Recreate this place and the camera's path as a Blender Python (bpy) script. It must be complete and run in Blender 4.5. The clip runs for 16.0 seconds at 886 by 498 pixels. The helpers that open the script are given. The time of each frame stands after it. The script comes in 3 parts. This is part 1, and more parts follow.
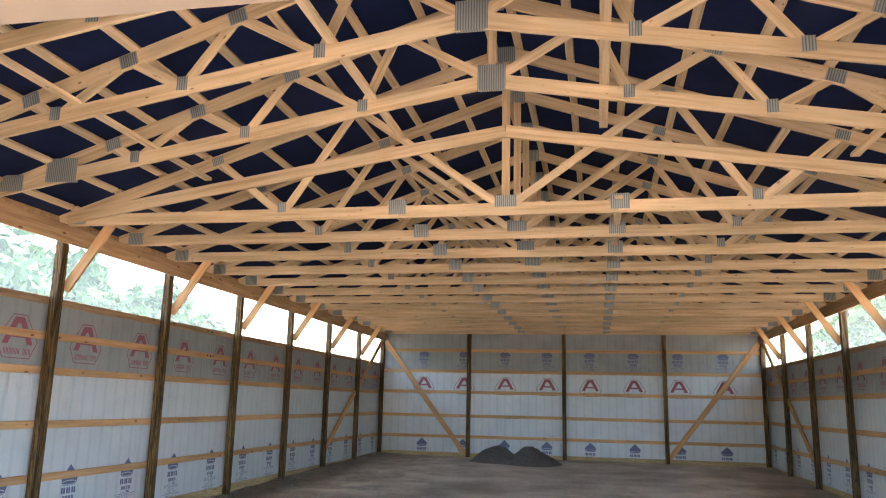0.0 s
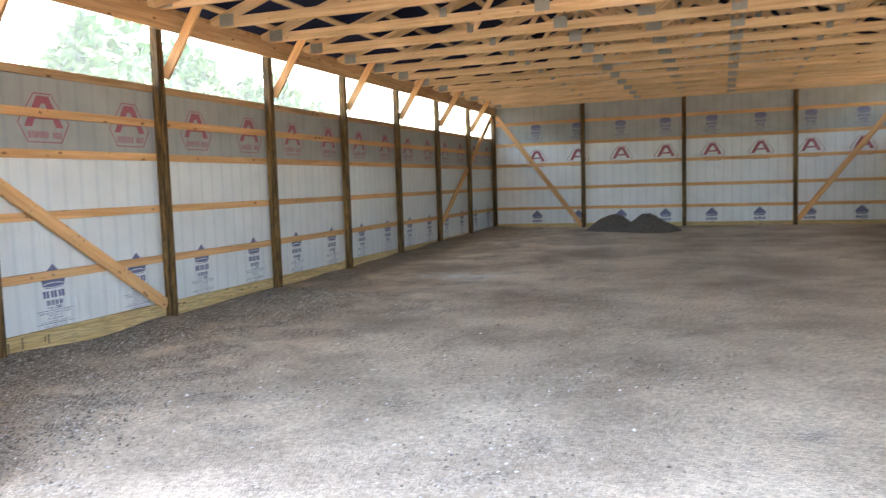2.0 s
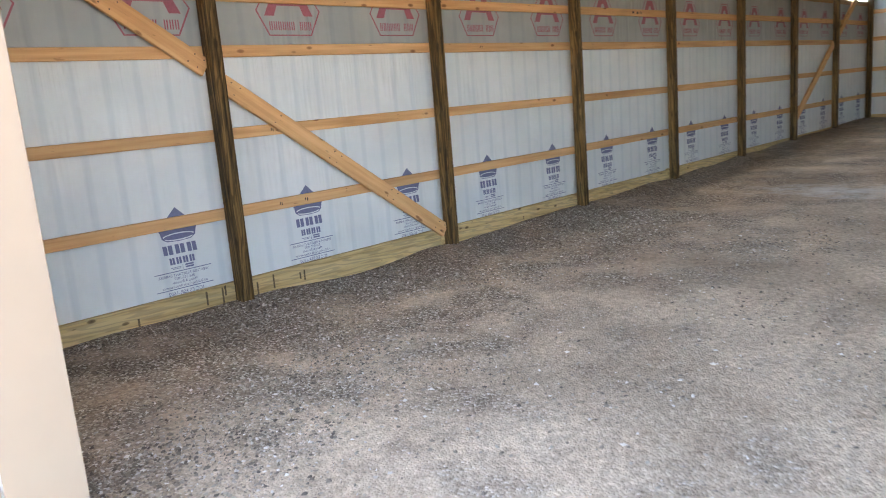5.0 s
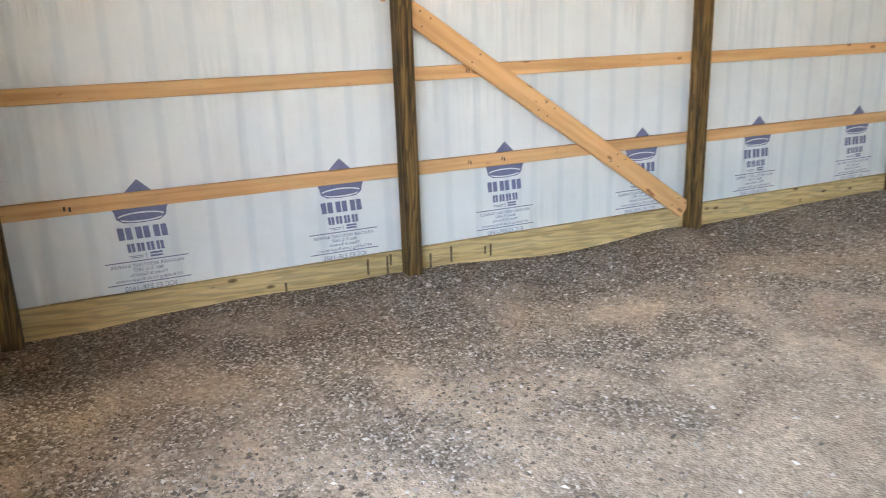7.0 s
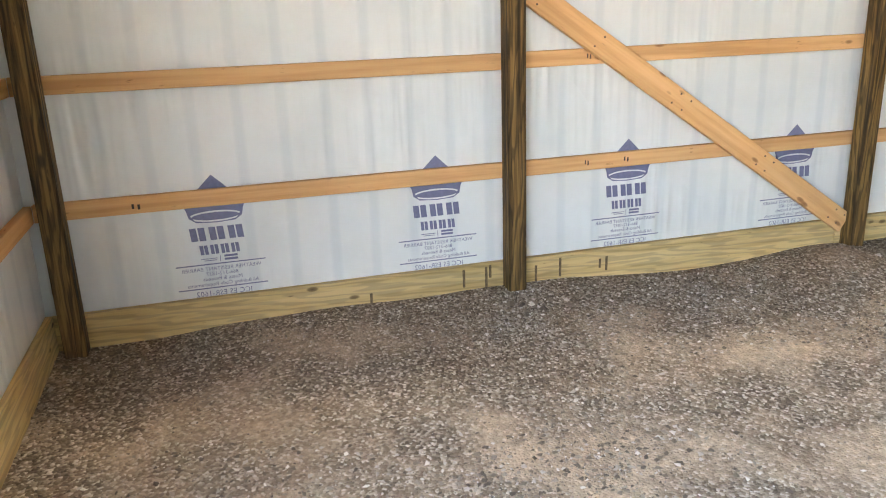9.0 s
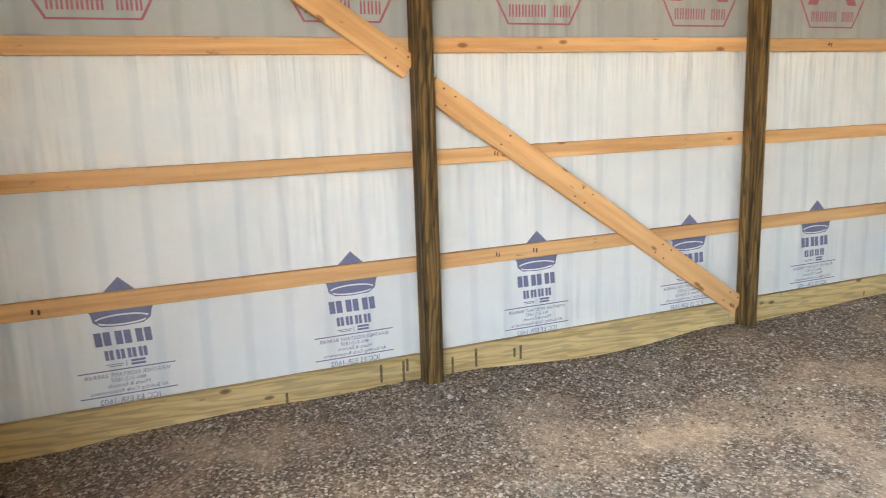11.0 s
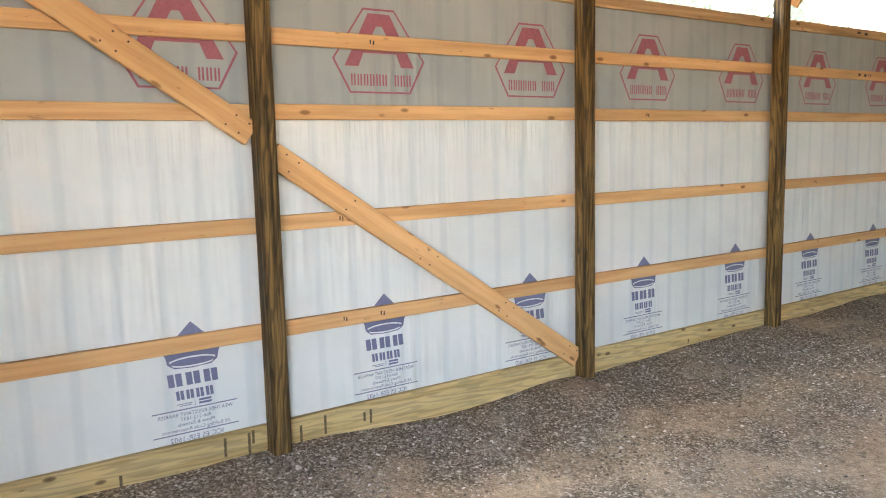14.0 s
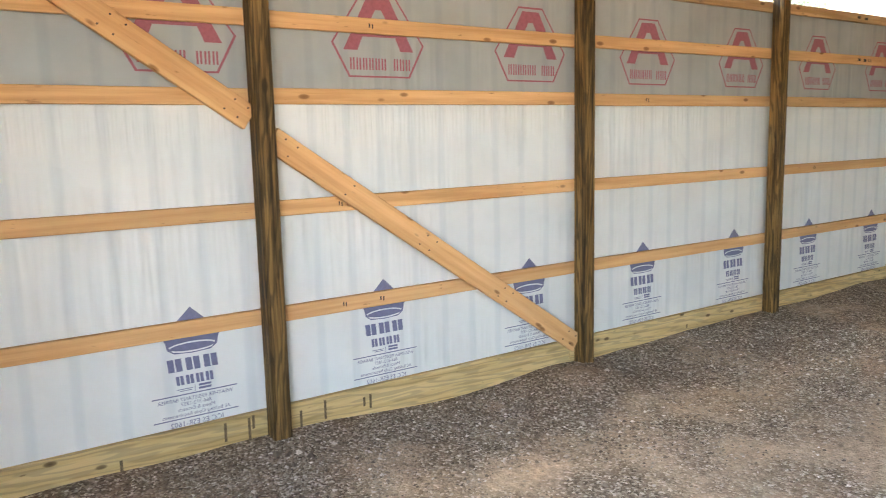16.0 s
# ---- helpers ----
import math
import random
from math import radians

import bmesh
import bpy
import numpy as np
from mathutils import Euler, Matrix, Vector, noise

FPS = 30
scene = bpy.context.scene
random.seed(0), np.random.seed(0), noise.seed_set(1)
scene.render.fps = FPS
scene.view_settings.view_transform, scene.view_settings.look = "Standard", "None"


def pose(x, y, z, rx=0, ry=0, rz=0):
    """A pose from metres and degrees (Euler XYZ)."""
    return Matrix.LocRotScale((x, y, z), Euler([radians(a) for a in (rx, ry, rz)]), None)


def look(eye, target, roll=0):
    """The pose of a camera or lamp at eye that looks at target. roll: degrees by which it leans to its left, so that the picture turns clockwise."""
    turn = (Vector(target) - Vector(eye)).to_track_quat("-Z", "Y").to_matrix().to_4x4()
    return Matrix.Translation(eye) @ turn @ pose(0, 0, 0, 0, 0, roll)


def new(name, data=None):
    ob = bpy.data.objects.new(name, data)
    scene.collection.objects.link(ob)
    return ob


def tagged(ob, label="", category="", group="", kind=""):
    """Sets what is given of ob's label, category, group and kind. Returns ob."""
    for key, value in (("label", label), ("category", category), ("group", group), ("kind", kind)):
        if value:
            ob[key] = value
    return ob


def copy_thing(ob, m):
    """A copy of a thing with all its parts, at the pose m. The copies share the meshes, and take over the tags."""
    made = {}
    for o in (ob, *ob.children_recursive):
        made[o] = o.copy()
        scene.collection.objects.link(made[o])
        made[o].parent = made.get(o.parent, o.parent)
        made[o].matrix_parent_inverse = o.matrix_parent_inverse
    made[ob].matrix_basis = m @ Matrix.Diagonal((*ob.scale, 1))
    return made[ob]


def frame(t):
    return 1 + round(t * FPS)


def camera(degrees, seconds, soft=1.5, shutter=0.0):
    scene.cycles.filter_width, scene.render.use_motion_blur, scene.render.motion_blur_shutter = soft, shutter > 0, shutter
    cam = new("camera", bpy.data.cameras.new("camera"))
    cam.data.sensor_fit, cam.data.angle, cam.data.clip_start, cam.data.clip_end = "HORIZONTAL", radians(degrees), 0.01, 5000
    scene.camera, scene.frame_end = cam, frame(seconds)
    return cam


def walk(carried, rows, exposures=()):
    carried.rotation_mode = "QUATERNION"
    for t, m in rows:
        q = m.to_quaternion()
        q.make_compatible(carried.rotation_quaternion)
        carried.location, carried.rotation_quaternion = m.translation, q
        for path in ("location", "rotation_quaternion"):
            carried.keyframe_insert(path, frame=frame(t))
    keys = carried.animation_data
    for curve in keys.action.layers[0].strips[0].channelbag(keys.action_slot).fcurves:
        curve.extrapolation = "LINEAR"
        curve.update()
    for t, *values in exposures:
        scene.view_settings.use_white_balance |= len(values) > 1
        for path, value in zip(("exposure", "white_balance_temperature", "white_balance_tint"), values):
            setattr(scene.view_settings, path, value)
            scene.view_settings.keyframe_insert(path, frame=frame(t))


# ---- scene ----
cam = camera(60.0, 16.0, soft=1.0, shutter=0.4)
PATH = [
    (0, (2.012, -0.091, 1.72), (1.623, 1.831, 2.112), 1.3),
    (0.5, (2.005, -0.075, 1.745), (1.608, 1.862, 2.045), 0.9),
    (1, (2.046, -0.084, 1.689), (1.61, 1.862, 1.836), 0.2),
    (1.5, (2.096, 0.09, 1.615), (1.563, 2.017, 1.585), -0.6),
    (2, (2.057, 0.297, 1.551), (1.373, 2.169, 1.383), -1.8),
    (2.5, (1.871, 0.545, 1.517), (1.09, 2.371, 1.28), -2.3),
    (3, (1.695, 0.834, 1.494), (0.871, 2.632, 1.197), -1.7),
    (3.5, (1.542, 1.242, 1.493), (0.577, 2.949, 1.104), -1.6),
    (3.7, (1.464, 1.398, 1.489), (0.408, 3.05, 1.095), -3.0),
    (6, (0.546, 3.145, 1.528), (-0.989, 4.348, 1.083), -1.8),
    (6.5, (0.376, 3.471, 1.558), (-1.279, 4.478, 1.062), -1.3),
    (7, (0.221, 3.685, 1.61), (-1.526, 4.492, 1.067), -2.0),
    (7.5, (-0.043, 3.816, 1.615), (-1.805, 4.537, 1.001), -3.0),
    (8, (-0.273, 3.967, 1.609), (-2.074, 4.563, 0.977), -2.6),
    (8.2, (-0.345, 4.019, 1.586), (-2.179, 4.526, 0.969), -2.3),
    (10.5, (-0.377, 3.924, 1.711), (-2.204, 4.615, 1.277), -1.8),
    (11, (-0.369, 3.934, 1.676), (-2.171, 4.716, 1.297), -1.8),
    (11.5, (-0.353, 3.951, 1.726), (-2.121, 4.821, 1.379), -1.5),
    (12, (-0.332, 3.973, 1.722), (-2.048, 4.951, 1.407), -1.4),
    (12.5, (-0.333, 3.975, 1.734), (-2.005, 5.027, 1.425), -1.6),
    (13, (-0.338, 3.977, 1.729), (-1.999, 5.051, 1.435), -1.6),
    (13.5, (-0.324, 3.974, 1.762), (-1.98, 5.059, 1.477), -1.0),
    (14, (-0.319, 3.978, 1.744), (-1.957, 5.098, 1.491), -1.4),
    (14.5, (-0.307, 3.984, 1.729), (-1.914, 5.152, 1.495), -1.6),
    (15, (-0.307, 3.987, 1.734), (-1.895, 5.178, 1.49), -1.7),
    (15.5, (-0.328, 3.979, 1.734), (-1.917, 5.165, 1.468), -1.4),
    (16, (-0.335, 3.969, 1.735), (-1.965, 5.092, 1.447), -1.4),
]

walk(cam, [(t, look(eye, target, roll)) for t, eye, target, roll in PATH],
     exposures=[(0.0, 4.2, 6250, 10), (1.0, 4.35, 6400, 10), (1.5, 4.5, 7100, 10), (2.5, 4.25, 6750, 10), (3.5, 4.15, 6700, 10), (6.0, 4.75, 7100, 10), (8.0, 4.9, 7600, 10), (11.0, 5.0, 7900, 10), (13.0, 4.95, 7700, 10), (15.0, 4.82, 7550, 10), (16.0, 4.9, 7650, 10)])

# ---- world and light: a bright overcast day ----
world = bpy.data.worlds.new("overcast_sky")
scene.world = world
world.use_nodes = True
wn, wl = world.node_tree.nodes, world.node_tree.links
sky = wn.new("ShaderNodeTexSky")
sky.sky_type, sky.sun_disc = "NISHITA", False
sky.sun_elevation, sky.sun_rotation = radians(60), radians(3)
sky.dust_density, sky.air_density, sky.ozone_density = 4.0, 1.0, 1.0
wn["Background"].inputs["Strength"].default_value = 0.15
wl.new(sky.outputs[0], wn["Background"].inputs["Color"])
sun = new("sun", bpy.data.lights.new("sun", "SUN"))
sun.data.energy, sun.data.angle, sun.data.color = 1.2, radians(45), (1.0, 0.93, 0.84)
sun.matrix_world = look((0.6, 10.0, 17.3), (0, 0, 0))

# ---- plan, in metres ----
XL, XR = -4.50, 6.62            # wrap planes of the two long walls
YF, YB = 3.03, 22.77            # wrap planes of the door wall and the far wall
POST_Y = [3.17, 5.588] + [3.17 + 2.44 * k for k in range(2, 9)]
POST, FACE = 0.11, 0.108      # post depth and face width
GT = 0.038                      # board thickness
LX, RX = XL + 0.006 + GT, XR - 0.006 - GT     # inner faces of the girts
FY, BY = YF + 0.006 + GT, YB - 0.006 - GT
CX, HALF = 1.06, 5.40           # truss centre line and half span
EAVE = 3.735                    # underside of the trusses
TOPC = EAVE + 0.10              # middle of the top chord at the heel
SLOPE, CEIL = 0.335, 0.1735      # roof pitch and vaulted ceiling pitch
DOOR_L, DOOR_R, DOOR_H = -1.615, 3.735, 3.70


def floor_z(x, y):
    inside = max(0.0, min(1.0, (y - 9.0) / 13.0))
    z = 0.21 * inside
    near_wall = max(0.0, 1.0 - abs(x - LX) / 0.9)
    z += near_wall * (0.035 + 0.06 * noise.noise((y * 0.8, 3.1, 0.0)))
    z += 0.06 * math.exp(-((x + 4.15) ** 2 + (y - 7.75) ** 2) / 0.12)
    z += 0.035 * noise.noise((x * 0.45, y * 0.45, 1.7)) + 0.012 * noise.noise((x * 2.1, y * 2.1, 5.0))
    return z - 0.02


# ---- materials ----
def material(name):
    m = bpy.data.materials.new(name)
    m.use_nodes = True
    return m, m.node_tree.nodes, m.node_tree.links, m.node_tree.nodes["Principled BSDF"]


def ramp(nodes, stops):
    r = nodes.new("ShaderNodeValToRGB")
    while len(r.color_ramp.elements) < len(stops):
        r.color_ramp.elements.new(0.5)
    for e, (p, c) in zip(r.color_ramp.elements, stops):
        e.position, e.color = p, (*c, 1)
    return r


def noise_tex(nodes, links, vec, scale, detail=4, rough=0.55):
    n = nodes.new("ShaderNodeTexNoise")
    n.inputs["Scale"].default_value, n.inputs["Detail"].default_value, n.inputs["Roughness"].default_value = scale, detail, rough
    links.new(vec, n.inputs["Vector"])
    return n


def mixed(nodes, links, fac, a, b, blend="MIX"):
    m = nodes.new("ShaderNodeMix")
    m.data_type, m.blend_type = "RGBA", blend
    for sock, v in ((0, fac), (6, a), (7, b)):
        if isinstance(v, (int, float)):
            m.inputs[sock].default_value = v
        elif isinstance(v, tuple):
            m.inputs[sock].default_value = (*v, 1)
        else:
            links.new(v, m.inputs[sock])
    return m.outputs[2]


def bumped(nodes, links, bsdf, height, strength, distance):
    b = nodes.new("ShaderNodeBump")
    b.inputs["Strength"].default_value, b.inputs["Distance"].default_value = strength, distance
    links.new(height, b.inputs["Height"])
    links.new(b.outputs[0], bsdf.inputs["Normal"])


def mapped(nodes, links, scale, shift=True):
    """Object coordinates, moved by a random amount for each board."""
    tc = nodes.new("ShaderNodeTexCoord")
    mp = nodes.new("ShaderNodeMapping")
    mp.inputs["Scale"].default_value = scale
    links.new(tc.outputs["Object"], mp.inputs["Vector"])
    if shift:
        info = nodes.new("ShaderNodeObjectInfo")
        mul = nodes.new("ShaderNodeVectorMath")
        mul.operation = "MULTIPLY"
        comb = nodes.new("ShaderNodeCombineXYZ")
        for k in range(3):
            links.new(info.outputs["Random"], comb.inputs[k])
        links.new(comb.outputs[0], mul.inputs[0])
        mul.inputs[1].default_value = (37.0, 11.0, 17.0)
        links.new(mul.outputs[0], mp.inputs["Location"])
    return mp.outputs[0]


def wood(name, dark, mid, light, knot, rough=0.7, knots=0.09, streak=26.0, tint=0.12, bump=0.25, rings=0.0):
    m, n, l, b = material(name)
    grain = noise_tex(n, l, mapped(n, l, (1.1, streak, streak)), 1.0, 5, 0.6)
    r = ramp(n, [(0.37, dark), (0.5, mid), (0.63, light)])
    l.new(grain.outputs["Fac"], r.inputs[0])
    broad = noise_tex(n, l, mapped(n, l, (0.9, 5.0, 5.0)), 1.0, 2)
    br = ramp(n, [(0.3, (0.86, 0.84, 0.80)), (0.7, (1.06, 1.03, 1.0))])
    l.new(broad.outputs["Fac"], br.inputs[0])
    col = mixed(n, l, 1.0, r.outputs[0], br.outputs[0], "MULTIPLY")
    if rings:
        w = n.new("ShaderNodeTexWave")
        w.bands_direction = "DIAGONAL"
        for key, val in (("Scale", 9.0), ("Distortion", 9.0), ("Detail", 2.0), ("Detail Scale", 1.6)):
            w.inputs[key].default_value = val
        l.new(mapped(n, l, (0.16, 1.6, 1.6)), w.inputs["Vector"])
        rr = ramp(n, [(0.15, (1 - rings, 1 - rings, 1 - rings)), (0.6, (1.25, 1.22, 1.15))])
        l.new(w.outputs["Fac"], rr.inputs[0])
        col = mixed(n, l, 1.0, col, rr.outputs[0], "MULTIPLY")
    # knots: sparse dark ovals along the board
    v = n.new("ShaderNodeTexVoronoi")
    v.inputs["Scale"].default_value = 1.0
    l.new(mapped(n, l, (3.2, 7.5, 7.5)), v.inputs["Vector"])
    kr = ramp(n, [(0.0, (1, 1, 1)), (knots, (0.75, 0.75, 0.75)), (knots * 1.5, (0, 0, 0))])
    l.new(v.outputs["Distance"], kr.inputs[0])
    col = mixed(n, l, kr.outputs[0], col, knot)
    # mill stamps and dirt specks
    speck = noise_tex(n, l, mapped(n, l, (9.0, 40.0, 40.0)), 1.0, 2)
    sr = ramp(n, [(0.70, (0, 0, 0)), (0.76, (0.6, 0.6, 0.6))])
    l.new(speck.outputs["Fac"], sr.inputs[0])
    col = mixed(n, l, sr.outputs[0], col, knot)
    info = n.new("ShaderNodeObjectInfo")
    hsv = n.new("ShaderNodeHueSaturation")
    mr = n.new("ShaderNodeMapRange")
    mr.inputs["To Min"].default_value, mr.inputs["To Max"].default_value = 1 - tint, 1 + tint
    l.new(info.outputs["Random"], mr.inputs["Value"])
    l.new(mr.outputs[0], hsv.inputs["Value"])
    l.new(col, hsv.inputs["Color"])
    l.new(hsv.outputs[0], b.inputs["Base Color"])
    b.inputs["Roughness"].default_value = rough
    b.inputs["Specular IOR Level"].default_value = 0.3
    bumped(n, l, b, grain.outputs["Fac"], bump, 0.004)
    return m


PINE = wood("pine_girt", (0.60, 0.335, 0.15), (0.68, 0.40, 0.19), (0.73, 0.455, 0.225), (0.22, 0.09, 0.03))
TRUSS = wood("pine_truss", (0.60, 0.42, 0.235), (0.72, 0.53, 0.315), (0.78, 0.60, 0.385), (0.22, 0.11, 0.05), knots=0.055)
# darker brown pine for top girts, beams, eaves and door posts
DARKPINE = wood("dark_pine", (0.38, 0.24, 0.12), (0.48, 0.31, 0.165), (0.57, 0.39, 0.22), (0.12, 0.06, 0.03))
TREATED = wood("treated_post", (0.036, 0.021, 0.008), (0.115, 0.070, 0.026), (0.215, 0.138, 0.056), (0.03, 0.018, 0.008), streak=40, bump=0.5, knots=0.11, rings=0.42)
SKIRT = wood("treated_skirt", (0.42, 0.31, 0.15), (0.50, 0.38, 0.195), (0.56, 0.44, 0.24), (0.10, 0.06, 0.025), knots=0.08, rings=0.07)


def make_wrap(name, low, high):
    m, n, l, b = material(name)
    tc = n.new("ShaderNodeTexCoord")
    sep = n.new("ShaderNodeSeparateXYZ")
    l.new(tc.outputs["Object"], sep.inputs[0])
    # shade of ribs pressing through, painted every nine inches (local x runs along the wall)
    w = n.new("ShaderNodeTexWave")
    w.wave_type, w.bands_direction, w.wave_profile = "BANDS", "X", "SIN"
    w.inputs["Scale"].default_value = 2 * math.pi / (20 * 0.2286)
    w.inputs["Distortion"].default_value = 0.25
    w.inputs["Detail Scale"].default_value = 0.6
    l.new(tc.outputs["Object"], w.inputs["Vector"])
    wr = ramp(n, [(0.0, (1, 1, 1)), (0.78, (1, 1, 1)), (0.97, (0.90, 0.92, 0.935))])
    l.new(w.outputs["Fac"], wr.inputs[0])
    weave = noise_tex(n, l, tc.outputs["Object"], 2.2, 3)
    cr = ramp(n, [(0.3, low), (0.7, high)])
    l.new(weave.outputs["Fac"], cr.inputs[0])
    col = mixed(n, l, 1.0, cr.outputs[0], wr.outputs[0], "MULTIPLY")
    l.new(col, b.inputs["Base Color"])
    b.inputs["Roughness"].default_value = 0.36
    b.inputs["Specular IOR Level"].default_value = 0.45
    # slanting wrinkles and a fine weave
    mp = n.new("ShaderNodeMapping")
    mp.inputs["Rotation"].default_value = (0, 0, radians(-28))
    mp.inputs["Scale"].default_value = (15.0, 1.3, 1.0)
    l.new(tc.outputs["Object"], mp.inputs["Vector"])
    wk = noise_tex(n, l, mp.outputs[0], 1.0, 1, 0.4)
    where = noise_tex(n, l, tc.outputs["Object"], 1.3, 2)
    mul = n.new("ShaderNodeMath")
    mul.operation = "MULTIPLY"
    l.new(wk.outputs["Fac"], mul.inputs[0])
    wm = ramp(n, [(0.46, (0.05, 0.05, 0.05)), (0.66, (1, 1, 1))])
    l.new(where.outputs["Fac"], wm.inputs[0])
    l.new(wm.outputs[0], mul.inputs[1])
    # short gathers hanging from the girt above the lap
    m2 = n.new("ShaderNodeMapping")
    m2.inputs["Rotation"].default_value = (0, 0, radians(-22))
    m2.inputs["Scale"].default_value = (34.0, 2.0, 1.0)
    l.new(tc.outputs["Object"], m2.inputs["Vector"])
    gather = noise_tex(n, l, m2.outputs[0], 1.0, 1, 0.4)
    band = n.new("ShaderNodeMapRange")
    for key, val in (("From Min", 1.62), ("From Max", 1.86), ("To Min", 0.0), ("To Max", 0.45)):
        band.inputs[key].default_value = val
    l.new(sep.outputs[1], band.inputs["Value"])
    fold = n.new("ShaderNodeMath")
    fold.operation = "MULTIPLY_ADD"
    l.new(gather.outputs["Fac"], fold.inputs[0])
    l.new(band.outputs[0], fold.inputs[1])
    l.new(mul.outputs[0], fold.inputs[2])
    bumped(n, l, b, fold.outputs[0], 0.9, 0.032)
    return m


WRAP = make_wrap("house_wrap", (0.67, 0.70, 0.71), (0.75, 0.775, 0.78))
# upper course: a greyer sheet, with weaker light painted into its colour too
UPPER_WRAP = make_wrap("shaded_grey_wrap", (0.32, 0.335, 0.327), (0.39, 0.405, 0.397))


def plain(name, colour, rough=0.6, vary=0.1, scale=6.0, metal=0.0, bump=0.1):
    m, n, l, b = material(name)
    tc = n.new("ShaderNodeTexCoord")
    t = noise_tex(n, l, tc.outputs["Object"], scale, 4)
    r = ramp(n, [(0.3, tuple(c * (1 - vary) for c in colour)), (0.7, tuple(min(1, c * (1 + vary)) for c in colour))])
    l.new(t.outputs["Fac"], r.inputs[0])
    l.new(r.outputs[0], b.inputs["Base Color"])
    b.inputs["Roughness"].default_value, b.inputs["Metallic"].default_value = rough, metal
    if bump:
        bumped(n, l, b, t.outputs["Fac"], bump, 0.01)
    return m


BLUE_INK = plain("blue_ink", (0.15, 0.16, 0.28), 0.5, 0.12, 40)
RED_INK = plain("red_ink", (0.33, 0.095, 0.125), 0.5, 0.12, 40)
TRIM = plain("beige_trim", (0.35, 0.27, 0.195), 0.5, 0.03, 3)
SIDING = plain("white_siding", (0.78, 0.80, 0.80), 0.4, 0.03, 2)
ROOF = plain("dark_roof_underlay", (0.011, 0.017, 0.052), 0.8, 0.25, 1.5)
ROOF.node_tree.nodes["Principled BSDF"].inputs["Specular IOR Level"].default_value = 0.1
BARK = plain("bark", (0.09, 0.07, 0.05), 0.9, 0.3, 9)
LEAF = plain("leaves", (0.07, 0.15, 0.03), 0.6, 0.4, 3)
DRIP = plain("dark_drip", (0.13, 0.09, 0.045), 0.8, 0.5, 60)
STAMP_STAIN = plain("black_stamp_stain", (0.05, 0.035, 0.025), 0.8, 0.2, 30)
DIRT_PILE = plain("heaped_gravel", (0.12, 0.098, 0.082), 0.95, 0.45, 22, 0, 0.8)


def make_plate():
    m, n, l, b = material("galvanised_plate")
    tc = n.new("ShaderNodeTexCoord")
    w = n.new("ShaderNodeTexWave")
    w.bands_direction = "X"
    w.inputs["Scale"].default_value = 14.0
    l.new(tc.outputs["Object"], w.inputs["Vector"])
    r = ramp(n, [(0.1, (0.20, 0.21, 0.20)), (0.6, (0.40, 0.42, 0.40))])
    l.new(w.outputs["Fac"], r.inputs[0])
    l.new(r.outputs[0], b.inputs["Base Color"])
    b.inputs["Metallic"].default_value, b.inputs["Roughness"].default_value = 0.45, 0.45
    bumped(n, l, b, w.outputs["Fac"], 0.5, 0.004)
    return m


PLATE = make_plate()


def make_panel():
    """Milky corrugated light panel: scatters daylight and lets blurred shapes through."""
    m, n, l, b = material("translucent_panel")
    out = n["Material Output"]
    tr = n.new("ShaderNodeBsdfTranslucent")
    tr.inputs[0].default_value = (0.36, 0.385, 0.37, 1)
    rf = n.new("ShaderNodeBsdfTransparent")
    rf.inputs["Color"].default_value = (0.93, 0.97, 0.93, 1)
    mx = n.new("ShaderNodeMixShader")
    mx.inputs[0].default_value = 0.72
    l.new(tr.outputs[0], mx.inputs[1])
    l.new(rf.outputs[0], mx.inputs[2])
    l.new(mx.outputs[0], out.inputs["Surface"])
    return m


PANEL = make_panel()


